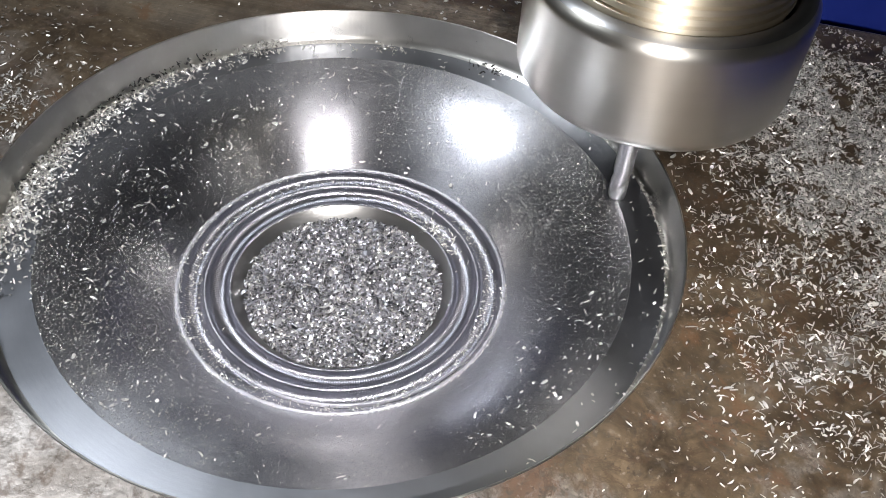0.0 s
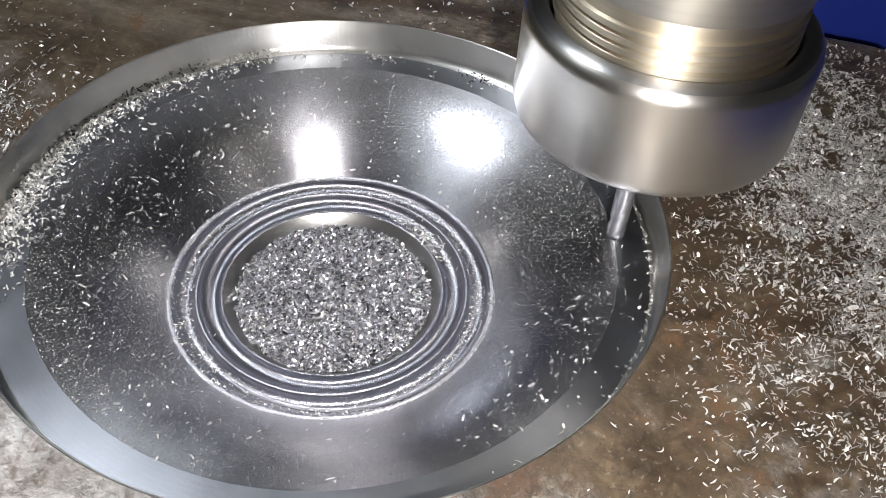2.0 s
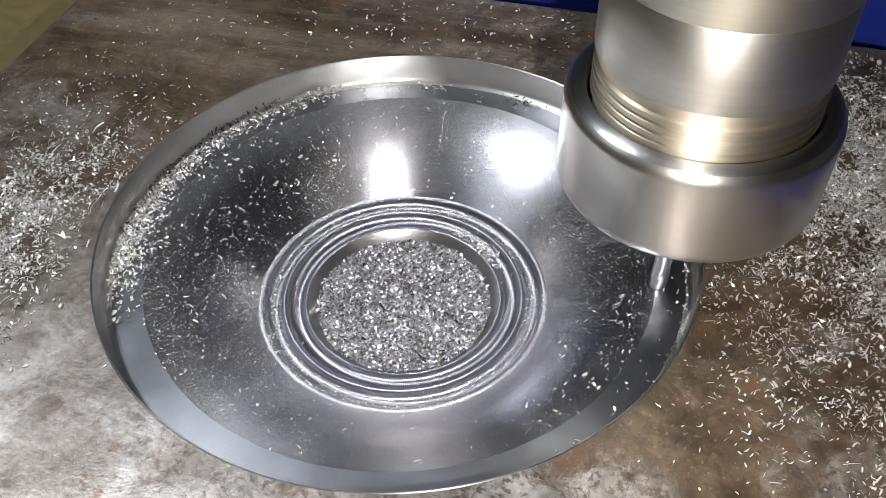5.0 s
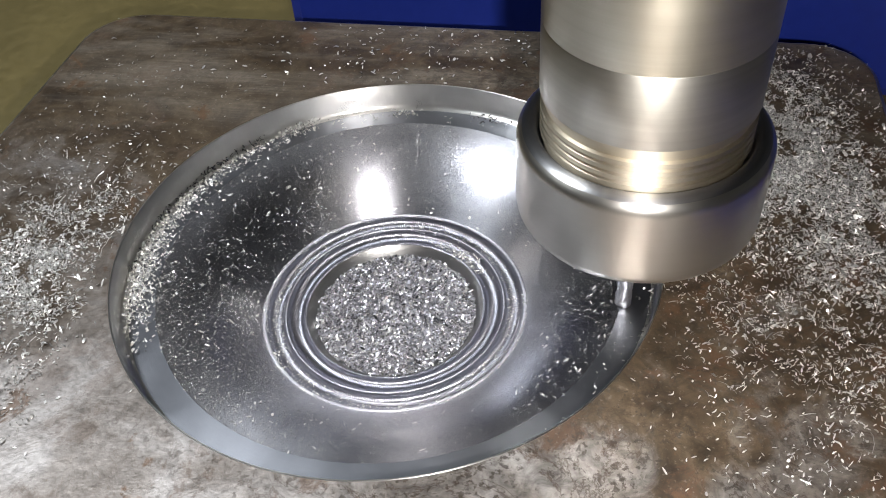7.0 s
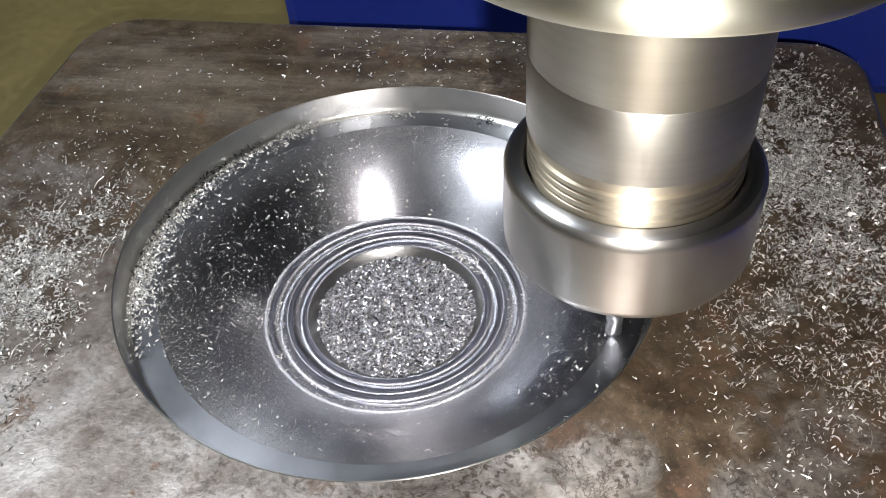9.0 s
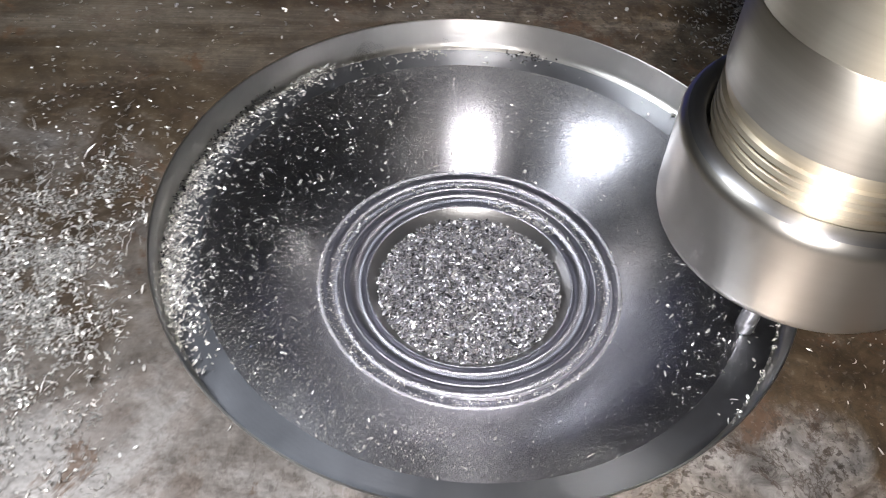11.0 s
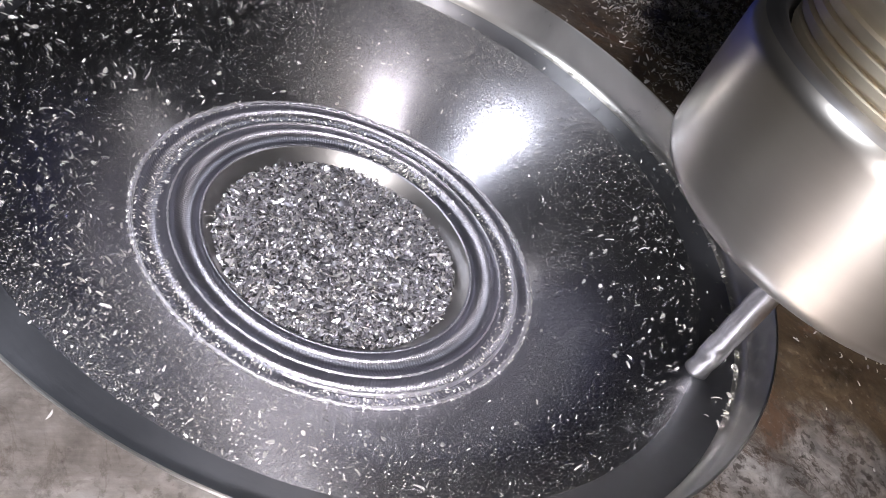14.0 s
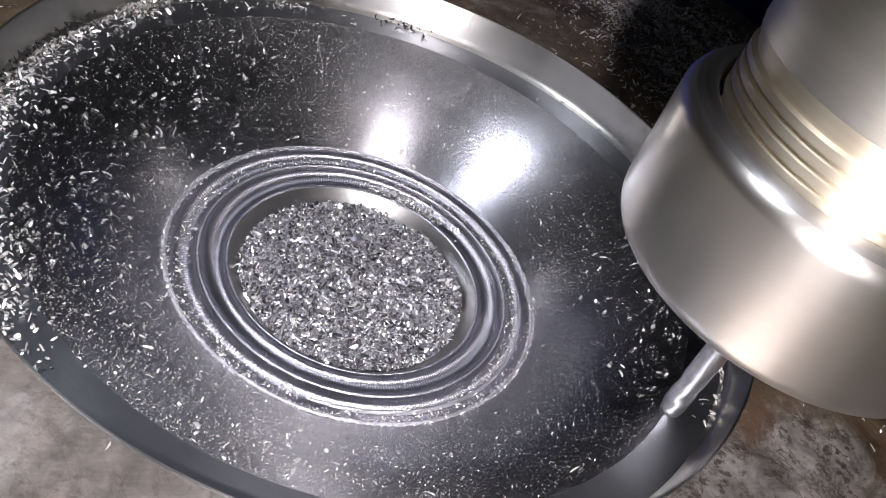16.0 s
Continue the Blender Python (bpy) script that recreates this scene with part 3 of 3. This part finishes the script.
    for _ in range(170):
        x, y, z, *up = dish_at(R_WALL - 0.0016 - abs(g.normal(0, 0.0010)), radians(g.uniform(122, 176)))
        shaded_foot.append((x, y, z + g.uniform(0, 0.003), *up))
    chips("shelf_chips", shaded_foot, "near-black cuttings, shade at the pocket wall's foot put into their colour", 0.0012, 0.0006, 1.0, 0.8, 19, CHIP_SHADED)
    stray = []
    for _ in range(240):
        a, r = g.normal(radians(42), radians(11)), g.normal(0.0385, 0.0020)
        stray.append((r * math.cos(a), r * math.sin(a), Z_RING - 0.0002 - 0.002 * (0.0368 < r < 0.0422) + g.uniform(0, 0.0012), 0, 0, 1))
    chips("groove_chips", stray, "tangle of cuttings across the inner crest", 0.0013, 0.00040, 1.2, 0.8, 20)
    slope = []
    while len(slope) < 520:
        a, r = g.uniform(0, 2 * math.pi), g.uniform(R_RING + 0.001, R_SHELF)
        lot = 0.14 + 0.86 * math.exp(-(((math.degrees(a) - 150 + 180) % 360 - 180) / 55) ** 2)
        if g.random() < lot:
            slope.append(dish_at(r, a))
    for _ in range(80):
        slope.append(dish_at(R_SHELF - abs(g.normal(0.004, 0.010)), radians(g.uniform(-62, -12))))
    chips("slope_chips", slope, "steel cuttings resting on the dish's slope", 0.0010, 0.00045, 0.9, 0.4, 6)
    dust = []
    while len(dust) < 20000:
        a, r = g.uniform(0, 2 * math.pi), R_RING + (R_SHELF - R_RING) * g.random() ** 0.7
        d = math.degrees(a)
        lot = 0.05 + max(0.6 * math.exp(-(((d - 212 + 180) % 360 - 180) / 36) ** 2), 0.6 * math.exp(-(((d - 50 + 180) % 360 - 180) / 50) ** 2))
        if g.random() < lot:
            dust.append(dish_at(r, a))
    chips("metal_dust", dust, "fine steel dust on the dish's slope", 0.00036, 0.00018, 0.6, 0.5, 8, CHIP_DRIFT)
    glint = []
    for _ in range(3500):
        a = g.normal(radians(38), radians(20))
        glint.append(dish_at(R_SHELF - (R_SHELF - R_RING) * abs(g.normal(0.35, 0.38)) % (R_SHELF - R_RING), a))
    chips("metal_dust", glint, "glinting steel dust on the dish's slope", 0.00030, 0.00016, 0.8, 0.8, 12, CHIP_DRIFT)
    bed = []
    for _ in range(21000):
        r, a = 0.0318 * math.sqrt(g.random()), g.uniform(0, 2 * math.pi)
        x, y = r * math.cos(a), r * math.sin(a)
        bed.append((x, y, -0.0395 + 0.0013 * noise.noise((x * 90, y * 90, 0)) - 0.0012 * (r / 0.035) ** 6 + g.uniform(-0.0014, 0.0006), 0, 0, 1))
    chips("chip_bed", bed, "bed of bright steel cuttings filling the well", 0.0012, 0.0004, 1.0, 0.65, 9, CHIP_BED)
    broad = []
    for _ in range(620):
        r, a = 0.0308 * math.sqrt(g.random()), g.uniform(0, 2 * math.pi)
        x, y = r * math.cos(a), r * math.sin(a)
        broad.append((x, y, -0.0390 + 0.0013 * noise.noise((x * 90, y * 90, 0)), 0, 0, 1))
    chips("chip_bed", broad, "broader steel flakes on the bed in the well", 0.0017, 0.0008, 1.2, 0.6, 21, CHIP_BED)
    ring = []
    for _ in range(2300):
        a = g.uniform(0, 2 * math.pi)
        ring.append((*[0.0472 * c + g.normal(0, 0.0019) for c in (math.cos(a), math.sin(a))], Z_RING - 0.0022, 0, 0, 1))
    for _ in range(1900):
        a, r = radians(g.uniform(100, 360)), R_RING + g.normal(0.0003, 0.0008)
        ring.append((r * math.cos(a), r * math.sin(a), Z_RING + 0.0006, 0, 0, 1))
    chips("groove_chips", ring, "fine cuttings lying in the ring groove", 0.0006, 0.00026, 1.0, 0.6, 10)


def curl(name, length, width, bend, twist, rise):
    """One larger cutting: a strip bent to an arc and twisted, with some thickness."""
    verts, faces, steps, t = [], [], 12, 0.00012
    for i in range(steps + 1):
        f = i / steps - 0.5
        a = bend * f
        x, y = (length / bend) * math.sin(a), (length / bend) * (1 - math.cos(a))
        w = width * (0.35 + 0.65 * math.cos(math.pi * f))
        tw = twist * f
        for du, dn in ((-w / 2, 0), (w / 2, 0), (w / 2, t), (-w / 2, t)):
            verts.append((x + math.sin(a) * -du * math.cos(tw), y + math.cos(a) * du * math.cos(tw), rise * (0.25 - f * f) + dn + w / 2 * abs(math.sin(tw)) + du * math.sin(tw)))
    for i in range(steps):
        for k in range(4):
            a, b = i * 4 + k, i * 4 + (k + 1) % 4
            faces.append((a, b, b + 4, a + 4))
    faces += [(3, 2, 1, 0), tuple(steps * 4 + k for k in range(4))]
    return mesh_from(name, verts, faces, CHIP)


def scratch():
    """A fine bright scratch down the far slope."""
    a0, a1 = math.atan2(0.0792, 0.0156), math.atan2(0.0701, 0.0139)
    verts = []
    for i in range(17):
        f = i / 16
        r, a = 0.0815 - 0.016 * f, a0 + (a1 - a0) * f + 0.004 * math.sin(7 * f)
        for side in (-1, 1):
            x, y, z = dish_at(r, a + side * 0.0016 * (1 - 0.6 * f))[:3]
            verts.append((x, y, z - 0.0002))
    ob = new("scratch", mesh_from("scratch", verts, [(2 * i, 2 * i + 1, 2 * i + 3, 2 * i + 2) for i in range(16)], BURR))
    ob.parent = PLATE
    ob.matrix_parent_inverse = PLATE.matrix_world.inverted()
    tagged(ob, "fine bright scratch")


def larger_chips():
    """Cuttings big enough to tell one by one, at their places on the plate, the slope and the bed."""
    g = np.random.default_rng(21)
    kinds = [("metal_curl", curl("metal_curl", 0.0060, 0.0009, 2.4, 1.2, 0.0008), "long thin bent steel cutting"),
             ("metal_flake", curl("metal_flake", 0.0032, 0.0015, 0.9, 0.4, 0.0004), "short broad bright steel flake"),
             ("metal_sliver", curl("metal_sliver", 0.0034, 0.0007, 0.7, 0.8, 0.0003), "small straight bright steel sliver")]
    spots = [(0, -0.0630, 0.0166, 70), (0, -0.0047, -0.0101, 25), (0, -0.0030, -0.0118, 32), (1, -0.0290, 0.0590, 10), (1, 0.0056, -0.0683, 30), (1, 0.0533, -0.0410, 20), (1, 0.0432, -0.0701, 0),
             (1, -0.0501, 0.0445, 60), (2, -0.0482, 0.0421, 100), (1, -0.0595, 0.0247, 30), (1, -0.0540, 0.0053, 80), (2, -0.0307, -0.0430, 10), (1, 0.0743, -0.0204, 40),
             (2, 0.0724, -0.0234, 10), (1, 0.0623, -0.0263, 20), (1, 0.0597, -0.0248, 30), (2, 0.0802, -0.0204, 60), (1, 0.1010, -0.0259, 10), (1, 0.1061, -0.0654, 30),
             (1, 0.1218, -0.0593, 15), (2, 0.0836, -0.0881, 70), (2, 0.1114, -0.0917, 20), (1, -0.0780, 0.0700, 0), (2, -0.1302, 0.1020, 0), (1, -0.1066, -0.0592, 20),
             (2, -0.0834, -0.0594, 50), (1, -0.0419, 0.0571, 40), (2, -0.0459, 0.0567, 80), (0, -0.0424, 0.0478, 120), (1, 0.0481, 0.0905, 30), (0, -0.0750, 0.0600, 45)]
    for _ in range(60):
        a, r = radians(g.uniform(-70, 40)), g.uniform(0.11, 0.17)
        spots.append((int(g.choice([0, 2, 2])), r * math.cos(a), r * math.sin(a) - 0.01, g.uniform(0, 180)))
    for _ in range(34):
        a, r = radians(g.uniform(90, 260)), g.uniform(0.056, 0.086)
        spots.append((int(g.choice([1, 2, 2])), r * math.cos(a), r * math.sin(a), g.uniform(0, 180)))
    for _ in range(14):
        a, r = radians(g.uniform(-65, 30)), g.uniform(0.058, 0.084)
        spots.append((int(g.choice([1, 2, 2])), r * math.cos(a), r * math.sin(a), g.uniform(0, 180)))
    for kind, x, y, turn in spots:
        name, me, label = kinds[kind]
        u, v = Matrix.Rotation(radians(-PLATE_TURN), 2) @ Vector((x, y))
        if not (U0 + 0.004 < u < U1 - 0.004 and V0 + 0.004 < v < V1 - 0.004):
            continue
        r, a = math.hypot(x, y), math.atan2(y, x)
        if r > R_WALL:
            place = (x, y, 0.0003, 0, 0, 1)
        elif r < 0.034:
            place = (x, y, -0.0386, 0, 0, 1)
        else:
            place = dish_at(r, a)
        up = Vector(place[3:]).normalized()
        size = g.uniform(0.35, 0.62) if r > R_WALL else 0.9 if r < 0.034 else g.uniform(0.4, 0.7)
        ob = new(name, me)
        ob.matrix_world = Matrix.Translation(place[:3]) @ Vector((0, 0, 1)).rotation_difference(up).to_matrix().to_4x4() @ pose(0, 0, 0, 0, 0, turn) @ Matrix.Scale(size, 4)
        tagged(ob, label, "metal chip", "larger steel cuttings")


# ---- what moves ----
def cutter_angle(t):
    return 0.19621 - 0.080413 * t + 0.000362255 * (t - 8) ** 2


def motions():
    walk(SPINDLE, [(k * 0.5, pose(0.08784 * math.cos(cutter_angle(k * 0.5)), 0.08784 * math.sin(cutter_angle(k * 0.5)), 0)) for k in range(33)])
    walk(TORCH, [(t, pose(x, y, z, rx, ry, rz) @ Matrix.Translation((0.024, -0.025, 0.004))) for t, x, y, z, rx, ry, rz in PATH])
    walk(TOOL, [(k / 30, pose(0, 0, 0, 0, 0, -77.0 * k)) for k in range(481)])


setting()
PLATE = steel_plate()
SPINDLE, TOOL = spindle()
TORCH = torch()
all_chips()
larger_chips()
scratch()
motions()
